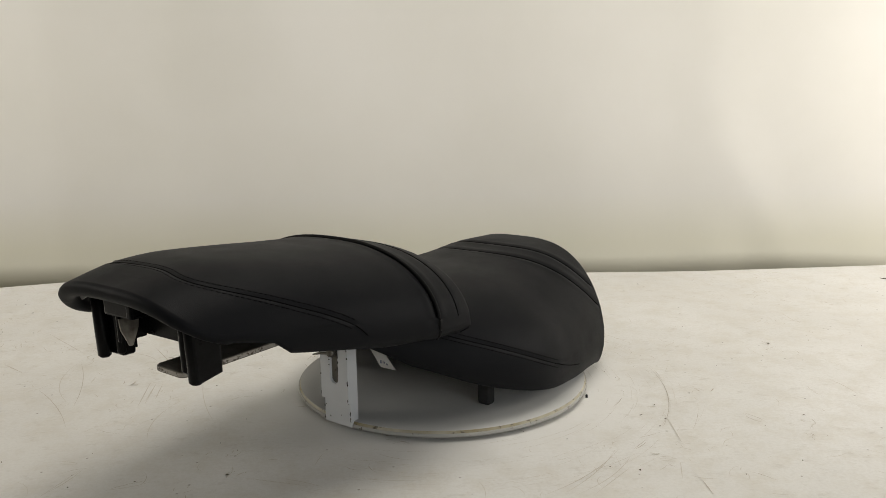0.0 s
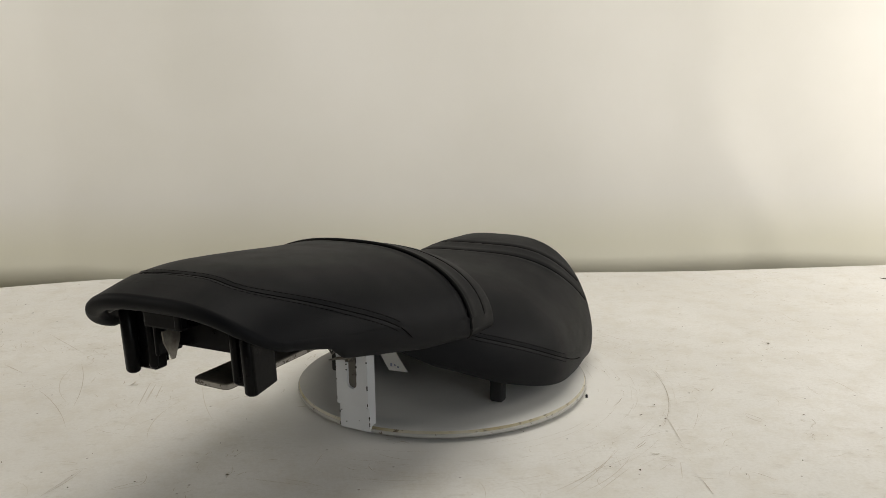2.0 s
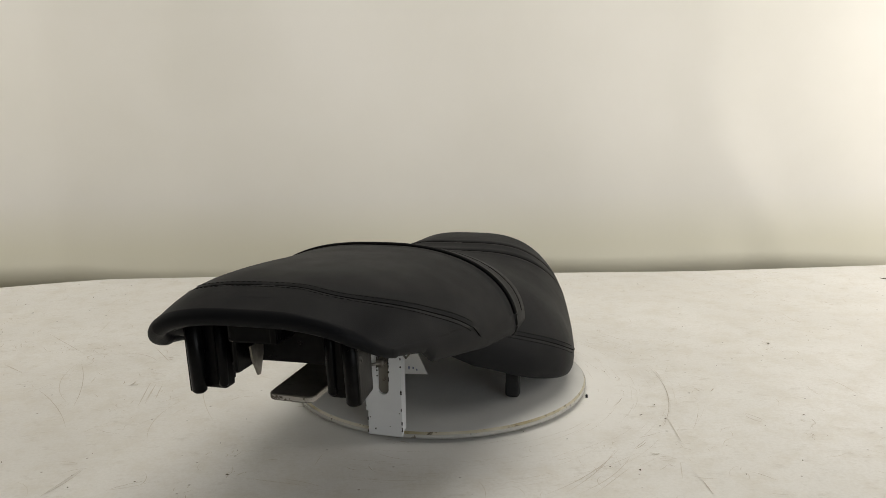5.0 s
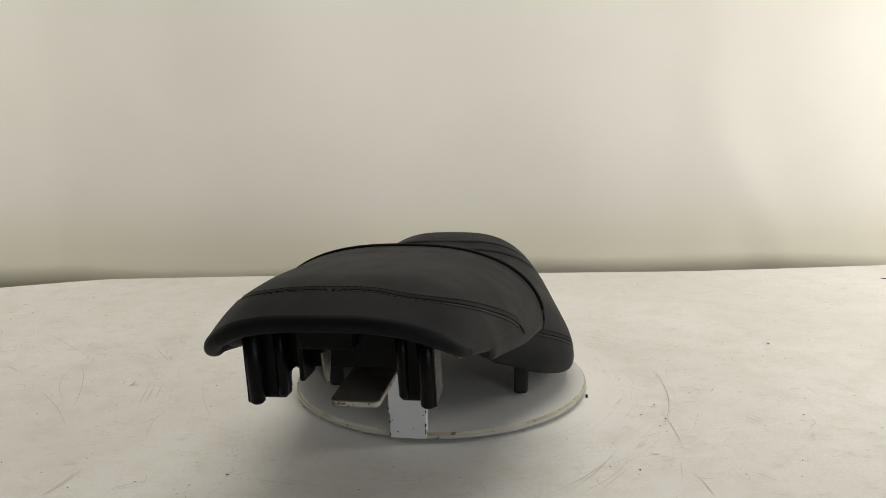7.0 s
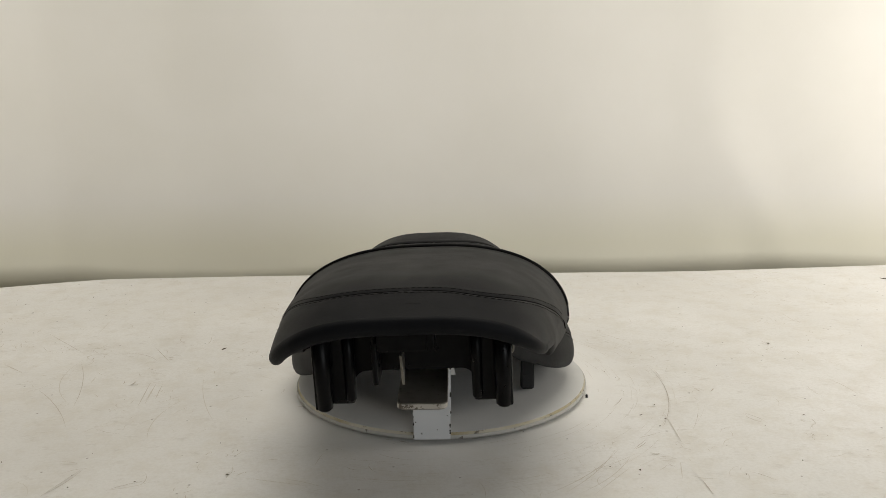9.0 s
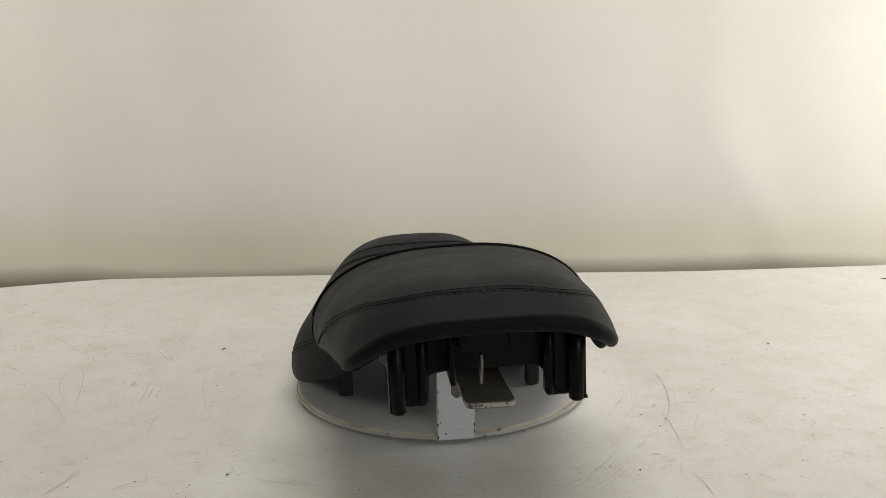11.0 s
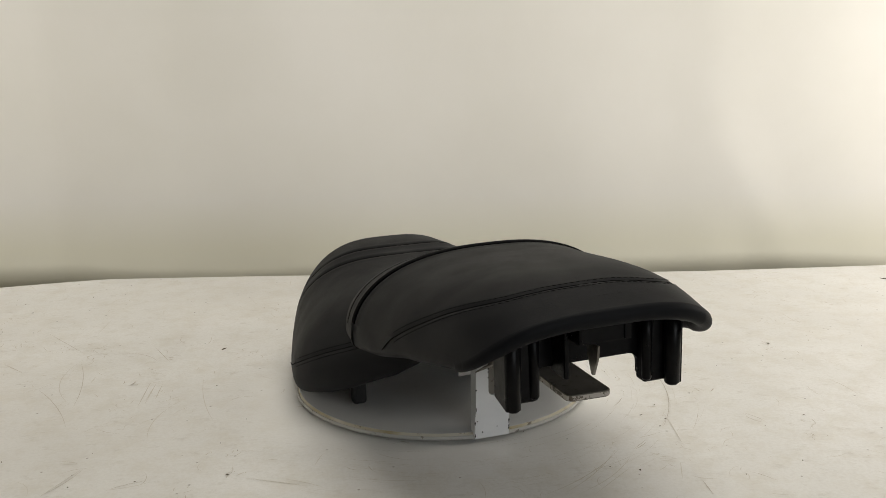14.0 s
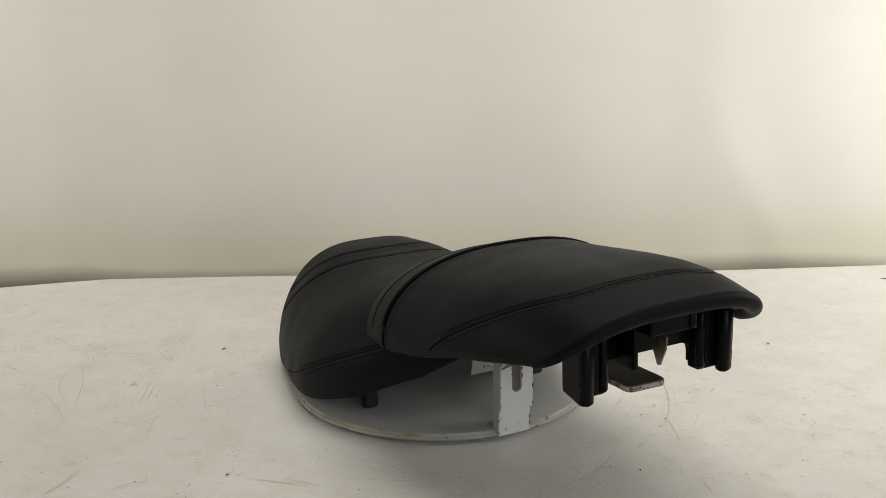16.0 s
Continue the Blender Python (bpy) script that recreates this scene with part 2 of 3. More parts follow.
def build_table():
    table = tagged(new("table"), "white laminate work table, scratched, scuffed and stained", "table")
    nx, ny = 161, 60
    x = np.linspace(-1.35, 1.35, nx)
    X, T = np.meshgrid(x, np.linspace(0, 1, ny), indexing="ij")
    far = table_edge(X)
    Y = -1.30 + T * (far + 1.30)
    # the sheet rolls over at the far edge
    top = np.stack([X, Y, np.zeros_like(X)], -1)
    r = 0.010
    rows = [top]
    for w in np.linspace(0.15, 1.0, 8) * math.pi / 2:
        rows.append(np.stack([x, table_edge(x) + r * math.sin(w), -r * (1 - math.cos(w)) + 0 * x], -1)[:, None])
    rows.append(np.stack([x, table_edge(x) + r, -0.035 + 0 * x], -1)[:, None])
    rows.append(np.stack([x, table_edge(x) - 0.02, -0.035 + 0 * x], -1)[:, None])
    rows.append(np.stack([x, -1.30 + 0 * x, -0.035 + 0 * x], -1)[:, None])
    rows.append(np.stack([x, -1.30 + 0 * x, 0 * x], -1)[:, None])
    V = np.concatenate(rows, 1)
    part("tabletop", mesh_of("tabletop", V.reshape(-1, 3), grid_faces(nx, V.shape[1]), TABLE), table)
    for sx in (-1.25, 1.25):
        for sy in (-1.2, 0.40):
            part("leg", box_mesh("leg", (sx - 0.03, sy - 0.03, -0.76), (sx + 0.03, sy + 0.03, -0.035), BARE_STEEL, 0.003), table)
    return table


def strip(points, width, z=0.0006):
    """A thin flat stroke on the table along points."""
    p = np.asarray(points, float)
    t = np.gradient(p, axis=0)
    t /= np.linalg.norm(t, axis=1)[:, None] + 1e-9
    s = np.stack([-t[:, 1], t[:, 0]], -1)
    w = width * np.sin(np.linspace(0.12, math.pi - 0.12, len(p)))[:, None]
    a, b = p + s * w / 2, p - s * w / 2
    lift = np.full((len(p), 1), z)
    v = np.concatenate([np.hstack([a, lift]), np.hstack([b, lift])])
    n = len(p)
    return v, [(i, i + 1, n + i + 1, n + i) for i in range(n - 1)]


def bent(x0, y0, x1, y1, bend, n=12):
    t = np.linspace(0, 1, n)
    dx, dy = x1 - x0, y1 - y0
    k = bend * 4 * t * (1 - t)
    return np.stack([x0 + dx * t - dy * k, y0 + dy * t + dx * k], -1)


def build_scratches():
    marks = [(-0.437, 0.132, -0.380, 0.092, 0.14), (-0.400, 0.152, -0.363, 0.091, 0), (-0.304, 0.036, -0.254, -0.115, -0.04),
             (-0.311, -0.045, -0.317, -0.154, -0.10), (-0.366, 0.019, -0.358, -0.055, 0), (-0.358, 0.015, -0.353, -0.049, 0),
             (-0.483, 0.096, -0.432, -0.064, 0.04), (-0.501, 0.001, -0.418, -0.118, 0.04), (-0.511, 0.297, -0.506, 0.219, 0),
             (-0.379, -0.278, -0.359, -0.221, -0.06), (-0.321, -0.267, -0.282, -0.251, -0.07), (-0.390, -0.207, -0.369, -0.211, -0.08),
             (-0.159, -0.249, -0.116, -0.268, 0.04), (0.259, 0.054, 0.233, -0.144, 0.08), (0.245, -0.122, 0.244, -0.188, 0),
             (0.332, -0.109, 0.350, -0.135, -0.18), (0.292, -0.249, 0.312, -0.270, 0.06), (0.090, -0.290, 0.175, -0.197, -0.06),
             (0.120, -0.290, 0.187, -0.207, -0.07)]
    deep = [(0.207, -0.055, 0.192, -0.082, 0.04), (0.204, -0.167, 0.225, -0.156, -0.05), (0.193, -0.196, 0.208, -0.179, -0.03),
            (0.513, 0.269, 0.518, 0.227, 0), (0.231, -0.227, 0.224, -0.262, 0), (0.242, -0.266, 0.244, -0.294, 0), (-0.586, 0.096, -0.542, 0.057, 0)]
    scuffs = [(0.467, 0.459), (0.219, 0.189), (0.254, 0.159), (0.282, 0.084), (0.443, 0.131), (0.523, 0.172), (0.402, -0.136), (0.218, -0.218),
              (0.515, 0.233), (-0.518, 0.149), (-0.485, 0.148), (-0.338, -0.031), (-0.380, -0.066), (-0.206, -0.239), (0.253, -0.200)]
    faint = [(-0.579, 0.225, -0.492, 0.132, 0.00), (-0.498, 0.148, -0.456, 0.156, 0.05), (-0.484, 0.106, -0.439, -0.053, -0.12), (-0.581, 0.090, -0.543, 0.058, 0.00), (-0.366, 0.016, -0.357, -0.059, 0.00), (-0.358, 0.015, -0.351, -0.055, 0.00),
             (-0.349, 0.010, -0.343, -0.041, 0.00), (-0.335, -0.051, -0.315, -0.030, 0.00), (-0.320, -0.268, -0.290, -0.250, 0.05), (-0.450, -0.134, -0.422, -0.128, 0.00), (-0.392, -0.205, -0.368, -0.211, 0.10), (-0.360, -0.221, -0.378, -0.278, 0.00),
             (-0.193, -0.247, -0.131, -0.265, 0.00), (0.244, -0.103, 0.244, -0.185, 0.00), (0.210, -0.172, 0.192, -0.195, 0.00), (0.466, -0.001, 0.482, -0.057, 0.05), (0.172, -0.197, 0.109, -0.287, 0.05), (0.181, -0.235, 0.138, -0.288, 0.00), (0.331, -0.107, 0.348, -0.133, 0.10)]
    rng = random.Random(7)
    strokes = [(bent(*m), 0.0008) for m in marks + faint] + [(bent(*m), 0.0010) for m in deep]
    scuffs += [(rng.uniform(-0.75, 0.8), rng.uniform(-0.45, 0.52)) for _ in range(75)]
    # scuffed spots: knots of short thin strokes
    for x, y in scuffs:
        lean, big = rng.uniform(0, math.pi), rng.uniform(0.5, 1.2)
        for _ in range(rng.randint(4, 10)):
            a, b, w = x + rng.gauss(0, 0.010 * big), y + rng.gauss(0, 0.012 * big), lean + rng.gauss(0, 0.5)
            l = rng.uniform(0.003, 0.016) * big
            strokes.append((bent(a, b, a + l * math.cos(w), b + l * math.sin(w), rng.uniform(-0.2, 0.2), 6), rng.uniform(0.0005, 0.0013)))
    for _ in range(560):
        x, y = rng.uniform(-0.75, 0.8), rng.uniform(-0.45, 0.52)
        l, w = rng.uniform(0.004, 0.05) * rng.uniform(0.4, 1), rng.uniform(0, math.pi)
        strokes.append((bent(x, y, x + l * math.cos(w), y + l * math.sin(w), rng.uniform(-0.2, 0.2), 7), rng.uniform(0.0003, 0.0008)))
    # rubbed rings round the turntable
    for _ in range(120):
        r, w, d = rng.uniform(0.190, 0.300), rng.uniform(-2.1, 0.6), rng.uniform(0.05, 0.32)
        t = np.linspace(w, w + d, 16)
        strokes.append((np.stack([-0.004 + r * np.cos(t) + rng.gauss(0, 0.012), r * np.sin(t) + rng.gauss(0, 0.012)], -1), rng.uniform(0.0002, 0.0004)))
    verts, faces = [], []
    for k, (p, w) in enumerate(strokes):
        v, f = strip(p, w, 0.0003 + 0.0000008 * k)
        faces += [tuple(i + len(verts) for i in q) for q in f]
        verts += list(v)
    tagged(new("scratches", mesh_of("scratches", verts, faces, SCRATCH)), "thin brown scratches and scuff marks on the table", "scratches", kind="stuff")
    verts, faces = [], []
    spots = [(-0.304, 0.144, 0.0032), (0.763, 0.469, 0.006), (0.443, 0.131, 0.0022), (0.218, -0.108, 0.0014), (0.242, -0.119, 0.0012), (0.188, -0.242, 0.0014),
             (0.396, -0.115, 0.0014), (-0.651, 0.336, 0.0016), (-0.588, 0.425, 0.0016), (-0.213, -0.239, 0.0014), (-0.449, -0.203, 0.0012)]
    spots += [(rng.uniform(-0.75, 0.8), rng.uniform(-0.45, 0.52), rng.uniform(0.0004, 0.0009)) for _ in range(80)]
    for x, y, r in spots:
        s = len(verts)
        verts.append((x, y, 0.0016 if r > 0.0018 else 0.0011))
        k = rng.uniform(0, 6)
        for i in range(7):
            w = 2 * math.pi * i / 7
            q = r * rng.uniform(0.6, 1.2)
            a, b = q * 1.5 * math.cos(w), q * 0.7 * math.sin(w)
            verts.append((x + a * math.cos(k) - b * math.sin(k), y + a * math.sin(k) + b * math.cos(k), 0.0002))
        faces += [(s, s + 1 + i, s + 1 + (i + 1) % 7) for i in range(7)]
    tagged(new("dirt_flecks", mesh_of("dirt_flecks", verts, faces, FLECK)), "dark dirt flecks scattered on the table", "dirt", kind="stuff")


# ---- the turntable with its bracket ----
DISC_R, DISC_TOP, DISC_X = 0.175, 0.012, 0.0084


def lathe(name, profile, mat, cx=0.0, cy=0.0, sides=160):
    verts = [(cx + r * math.cos(2 * math.pi * k / sides), cy + r * math.sin(2 * math.pi * k / sides), z) for r, z in profile for k in range(sides)]
    faces = []
    for i in range(len(profile) - 1):
        for k in range(sides):
            l = (k + 1) % sides
            faces.append((i * sides + k, i * sides + l, (i + 1) * sides + l, (i + 1) * sides + k))
    return mesh_of(name, verts, faces, mat)


def slotted_plate(name, lo, hi, slot, mat):
    """An upright plate (thin along y) with a rounded slot (u0, u1, z0, z1) through it."""
    n = 48
    u0, u1, z0, z1 = slot
    r, cu = (u1 - u0) / 2, (u0 + u1) / 2
    inner, outer = [], []
    for i in range(n):
        w = 2 * math.pi * i / n
        c, s = math.cos(w), math.sin(w)
        inner.append((cu + r * c, (z1 - r if s > 0 else z0 + r) + r * s))
        k = min(((hi[0] - cu) if c > 0 else (cu - lo[0])) / max(abs(c), 1e-6), ((hi[2] - (z0 + z1) / 2) if s > 0 else ((z0 + z1) / 2 - lo[2])) / max(abs(s), 1e-6))
        outer.append((cu + k * c, (z0 + z1) / 2 + k * s))
    for cx in (lo[0], hi[0]):
        for cz in (lo[2], hi[2]):
            i = min(range(n), key=lambda k: (outer[k][0] - cx) ** 2 + (outer[k][1] - cz) ** 2)
            outer[i] = (cx, cz)
    verts = []
    for y in (lo[1], hi[1]):
        verts += [(u, y, z) for u, z in inner] + [(u, y, z) for u, z in outer]
    faces = []
    for i in range(n):
        j = (i + 1) % n
        faces += [(i, j, n + j, n + i), (2 * n + i, 3 * n + i, 3 * n + j, 2 * n + j), (i, 2 * n + i, 2 * n + j, j), (n + i, n + j, 3 * n + j, 3 * n + i)]
    return mesh_of(name, verts, faces, mat, False)


def build_turntable():
    tt = tagged(new("turntable"), "round grey-white turntable with an upright steel support bracket", "turntable")
    R, z = DISC_R, DISC_TOP
    part("disc", lathe("disc", [(0.0005, z), (0.09, z), (R - 0.004, z), (R - 0.0025, z - 0.0006)], DISC_PAINT, DISC_X), tt)
    part("bead", lathe("bead", [(R - 0.0026, z - 0.0005), (R - 0.0018, z - 0.0022), (R - 0.0012, z - 0.0034)], EDGE_PAINT, DISC_X), tt, "yellowed bead of old adhesive")
    part("rim", lathe("rim", [(R - 0.0013, z - 0.0033), (R - 0.0003, z - 0.0030), (R, z - 0.0036), (R, z - 0.0068), (R - 0.001, z - 0.0074), (0.10, z - 0.0074)], RIM_PAINT, DISC_X), tt,
         "chipped white painted edge")
    part("hub", lathe("hub", [(0.0005, 0.0045), (0.105, 0.0045), (0.105, 0.0), (0.0005, 0.0)], DARK_STEEL, DISC_X, sides=64), tt, "dark hidden bearing hub")
    u = 0.0
    bracket = part("bracket", box_mesh("bracket", (u - 0.0175, -0.1765, 0.0055), (u + 0.0207, -0.1645, 0.1245), PAINTED_STEEL, 0.0008), tt, "chipped white painted steel upright")
    part("slotted_plate", slotted_plate("slotted_plate", (u - 0.0178, -0.1805, 0.034), (u + 0.0217, -0.1768, 0.122), (u - 0.0040, u + 0.0080, 0.053, 0.110), PAINTED_STEEL), bracket)
    part("slot_back", box_mesh("slot_back", (u - 0.0045, -0.1771, 0.0525), (u + 0.0085, -0.1766, 0.1105), WORN_STEEL, 0), bracket, "dull bare metal behind the slot")
    bolt = lathe("bolt", [(0.0004, 0.006), (0.0042, 0.006), (0.0052, 0.0045), (0.0052, 0.0), (0.0004, 0.0)], BARE_STEEL, sides=6)
    bolt.transform(pose(u + 0.001, -0.1805, 0.0885, 90, 0, 0))
    part("bolt", bolt, bracket, "small steel bolt")
    part("pin", tube_mesh("pin", [(u + 0.002, -0.185, 0.0885), (u - 0.011, -0.187, 0.0865), (u - 0.021, -0.188, 0.0835)], [0.0016, 0.0016, 0.0006], BARE_STEEL), bracket, "thin pointed steel pin")
    rng = random.Random(3)
    verts, faces = [], []
    for k in range(34):
        edge = rng.choice((u - 0.0175, u + 0.0214, u - 0.0042, u + 0.0082))
        z0 = rng.uniform(0.066, 0.112) if abs(edge - u - 0.002) < 0.008 else rng.uniform(0.036, 0.118)
        h, w = rng.uniform(0.0008, 0.0035), rng.uniform(0.0004, 0.0011)
        n = len(verts)
        verts += [(edge + w * c, -0.18065 - 0.00002 * k, z0 + h * q) for c, q in ((-1, -0.6), (0.3, -1), (1, 0.1), (0.4, 1), (-0.8, 0.6))]
        faces.append((n, n + 1, n + 2, n + 3, n + 4))
    for k in range(14):
        edge = rng.choice((u - 0.0173, u + 0.0204, rng.uniform(u - 0.016, u + 0.020)))
        z0 = rng.uniform(0.008, 0.033)
        h, w = rng.uniform(0.0006, 0.0022), rng.uniform(0.0003, 0.0010)
        n = len(verts)
        verts += [(edge + w * c, -0.17662 - 0.00002 * k, z0 + h * q) for c, q in ((-1, -0.6), (0.3, -1), (1, 0.1), (0.4, 1), (-0.8, 0.6))]
        faces.append((n, n + 1, n + 2, n + 3, n + 4))
    part("paint_chips", mesh_of("paint_chips", verts, faces, DARK_STEEL, False), bracket, "dark chips in the white paint")["kind"] = "stuff"
    def plan(w, grow=0.0):
        pts = [(u + 0.001 + sx * (0.020 + grow - 0.006) + 0.006 * math.cos(k), -0.384 - grow + 0.006 + 0.006 * math.sin(k))
               for sx, a0 in ((-1, math.pi), (1, 1.5 * math.pi)) for k in np.linspace(a0, a0 + math.pi / 2, 7)]
        return pts + [(u + 0.021 + grow, -0.167), (u - 0.019 - grow, -0.167)]

    def slab(name, layers, mat):
        n = len(layers[0][0])
        verts = [(x, y, z) for pts, z in layers for x, y in pts]
        faces = [(k * n + i, k * n + (i + 1) % n, (k + 1) * n + (i + 1) % n, (k + 1) * n + i) for k in range(len(layers) - 1) for i in range(n)]
        return mesh_of(name, verts, faces + [tuple(range(n)), tuple((len(layers) - 1) * n + i for i in range(n))], mat, False)

    part("arm", slab("arm", [(plan(u, -0.0006), 0.1243), (plan(u), 0.1250), (plan(u), 0.1294), (plan(u, -0.0006), 0.1300)], WORN_STEEL), tt, "flat worn steel support arm")
    n = 16
    edge = [plan(u, 0.0002)] * 2
    verts = [(x, y, z) for pts, z in ((edge[0], 0.1254), (edge[1], 0.1291)) for x, y in pts]
    part("arm_edge", mesh_of("arm_edge", verts, [(i, i + 1, n + i + 1, n + i) for i in range(n - 1) if i != 14] + [(n - 1, 0, n, 2 * n - 1)], CUT_EDGE, False), tt, "chipped white paint along the cut edge")
    return tt


# ---- the motorcycle seat ----
class Cushion:
    """An arched cushion: a runs from one lower edge over the crown to the other (-1 to 1), s from tail to nose (0 to 1)."""

    def __init__(self, width, crown, edge, power, arch, back, front, shift=0.0, yaw=0.0, lip=0.0, roll=0.0, pivot=0.0):
        self.k = [np.array(v, float) for v in (width, crown, edge, power, arch)]
        self.back, self.front, self.shift, self.yaw, self.lip, self.roll, self.pivot = back, front, shift, yaw, lip, roll, pivot

    def at(self, a, s):
        a, s = np.broadcast_arrays(np.asarray(a, float), np.asarray(s, float))
        t = np.clip(s, 0, 1)
        w, zc, ze, n, m = [knots(k, t) for k in self.k]
        x = np.sign(a) * np.abs(np.sin(a * np.pi / 2)) ** (2 / n)
        y = np.clip(np.cos(a * np.pi / 2), 1e-9, 1) ** (2 / m)
        x2 = x * x
        v0 = self.back[0] + self.back[1] * x2 + self.back[2] * x2 * x2
        v1 = self.front[0] + self.front[1] * x2 + self.front[2] * x2 * x2
        u, v, z = w * x, v0 + t * (v1 - v0), ze + (zc - ze) * y
        if self.lip:
            b = np.clip(s - 1, 0, 1)
            v = v + self.lip * np.sin(np.pi / 2 * np.minimum(b * 1.25, 1.0))
            z = z - (0.007 + 0.014 * y) * b - (0.05 + 0.15 * y) * np.clip(b - 0.55, 0, 1) ** 2
            u = u * (1 - 0.05 * b - 0.9 * np.clip(b - 0.7, 0, 1) ** 2)
        c, q = math.cos(self.yaw), math.sin(self.yaw)
        x, z = self.shift + c * u - q * v, z - self.pivot
        k, r = math.cos(self.roll), math.sin(self.roll)
        return np.stack([k * x + r * z, q * u + c * v, self.pivot - r * x + k * z], -1)

    def normal(self, a, s):
        h = 2e-3
        n = np.cross(self.at(a, s + h) - self.at(a, s - h), self.at(a + h, s) - self.at(a - h, s))
        n = n / (np.linalg.norm(n, axis=-1)[..., None] + 1e-12)
        return np.where(n[..., 2:3] < -0.2, -n, n)


def near(P, C):
    """The distance of each point of P to the curve C."""
    d = np.full(len(P), 1e9)
    for i in range(0, len(P), 4000):
        q = P[i:i + 4000]
        d[i:i + 4000] = np.sqrt(((q[:, None] - C[None]) ** 2).sum(-1).min(1))
    return d


def wrinkle(P):
    """Slight wrinkling of the stretched cover, in metres along its normal."""
    return np.array([0.0003 * noise.noise(Vector(p) * 22.0) for p in P])


def cushion_mesh(name, cu, s_max, grooves, ends, centre, roll=0.009, na=221, ns=191, s_min=0.0, lean=0.0, deep=1.0):
    """The cover: the arched sheet with its sewn grooves, rolled under along the free border. ends: which ends roll under."""
    w = np.linspace(-np.pi / 2, np.pi / 2, na)
    a = np.sign(w) * np.arcsin(np.clip(np.abs(np.sin(w)) ** 1.25, 0, 1)) * 2 / np.pi
    s = np.linspace(s_min, s_max, ns) if s_max <= 1 else np.concatenate([np.linspace(s_min, 1, ns - 60), np.linspace(1, s_max, 61)[1:]])
    A, S = np.meshgrid(a, s, indexing="ij")
    # rounded corners where the free end meets the sides
    if ends == "tail":
        S = S + 0.095 * np.abs(A) ** 7 * (1 - S / s_max) ** 14
    else:
        S = S - 0.06 * np.abs(A) ** 9 * (S / s_max) ** 14
    P = cu.at(A, S)
    if ends == "tail":
        # the tail's corners droop a little
        drop = np.abs(A) ** 4 * np.clip(1 - S, 0, 1) ** 6
        drop = drop * np.where(A < 0, 1.0, 0.35)
        P = P + np.stack([0.006 * np.sign(A) * drop, 0 * drop, -0.005 * drop], -1)
    N = cu.normal(np.clip(A, -0.99, 0.99), np.clip(S, 0.01, s_max - 0.01))
    flat = P.reshape(-1, 3)
    move = np.zeros(len(flat))
    for curve, depth, width in grooves:
        d = near(flat, curve)
        move += -depth * np.exp(-(d / width) ** 2) + 0.2 * depth * np.exp(-((d - 3.2 * width) / (1.5 * width)) ** 2)
    move *= 1 - np.clip((np.abs(A).ravel() - 0.86) / 0.1, 0, 1) ** 2
    move += wrinkle(flat)
    V = (flat + N.reshape(-1, 3) * move[:, None]).reshape(na, ns, 3)
    verts, faces = list(V.reshape(-1, 3)), list(grid_faces(na, ns))
    idx = np.arange(na * ns).reshape(na, ns)
    if ends == "tail":
        loop = np.concatenate([idx[0, ::-1], idx[1:, 0], idx[-1, 1:]])
    else:
        loop = np.concatenate([idx[0, :], idx[1:, -1], idx[-1, ::-1][1:]])
    B = V.reshape(-1, 3)[loop]
    out = (B - np.array([cu.shift, centre, 0.0])) * [1, 1, 0]
    out /= np.linalg.norm(out, axis=1)[:, None]
    # the roll thins out towards the hidden ends
    far = np.minimum(np.arange(len(loop)), np.arange(len(loop))[::-1]) / 30.0
    thin = np.clip(far, 0.12, 1.0)[:, None]
    rows = [loop]
    # along the end the roll starts from the slope of the cover, along the sides it starts upright
    part_way = np.abs(np.arange(len(loop)) - (len(loop) - 1) / 2) / (na / 2)
    w0 = (lean * np.clip(1.05 - part_way, 0, 0.5) / 0.5)[:, None]
    # along one side of the rear cushion the cover hangs lower from a small notch on
    hang = np.zeros((len(loop), 1))
    if ends == "tail":
        along = s[1:]
        hang[-len(along):, 0] = 0.0088 * np.clip((along - 0.25) / 0.07, 0, 1) * np.clip((0.95 - along) / 0.45, 0, 1)
    for w in np.linspace(0.1, 1.0, 12):
        a1 = w0 - w * (w0 + 3.2)
        o, z = roll * (np.cos(a1) - np.cos(w0)), (deep * roll + hang) * (np.sin(a1) - np.sin(w0))
        rows.append(np.arange(len(verts), len(verts) + len(loop)))
        verts += list(B + thin * (out * o + z * np.array([0, 0, 1.0])))
    for o, z in ((-2.8 * roll, -0.003), (-4.0 * roll, -0.004)):
        rows.append(np.arange(len(verts), len(verts) + len(loop)))
        verts += list(B + thin * (out * o + np.array([0, 0, z])))
    for r0, r1 in zip(rows[:-1], rows[1:]):
        faces += [(r0[i], r0[i + 1], r1[i + 1], r1[i]) for i in range(len(loop) - 1)]
    return mesh_of(name, verts, faces, VINYL)


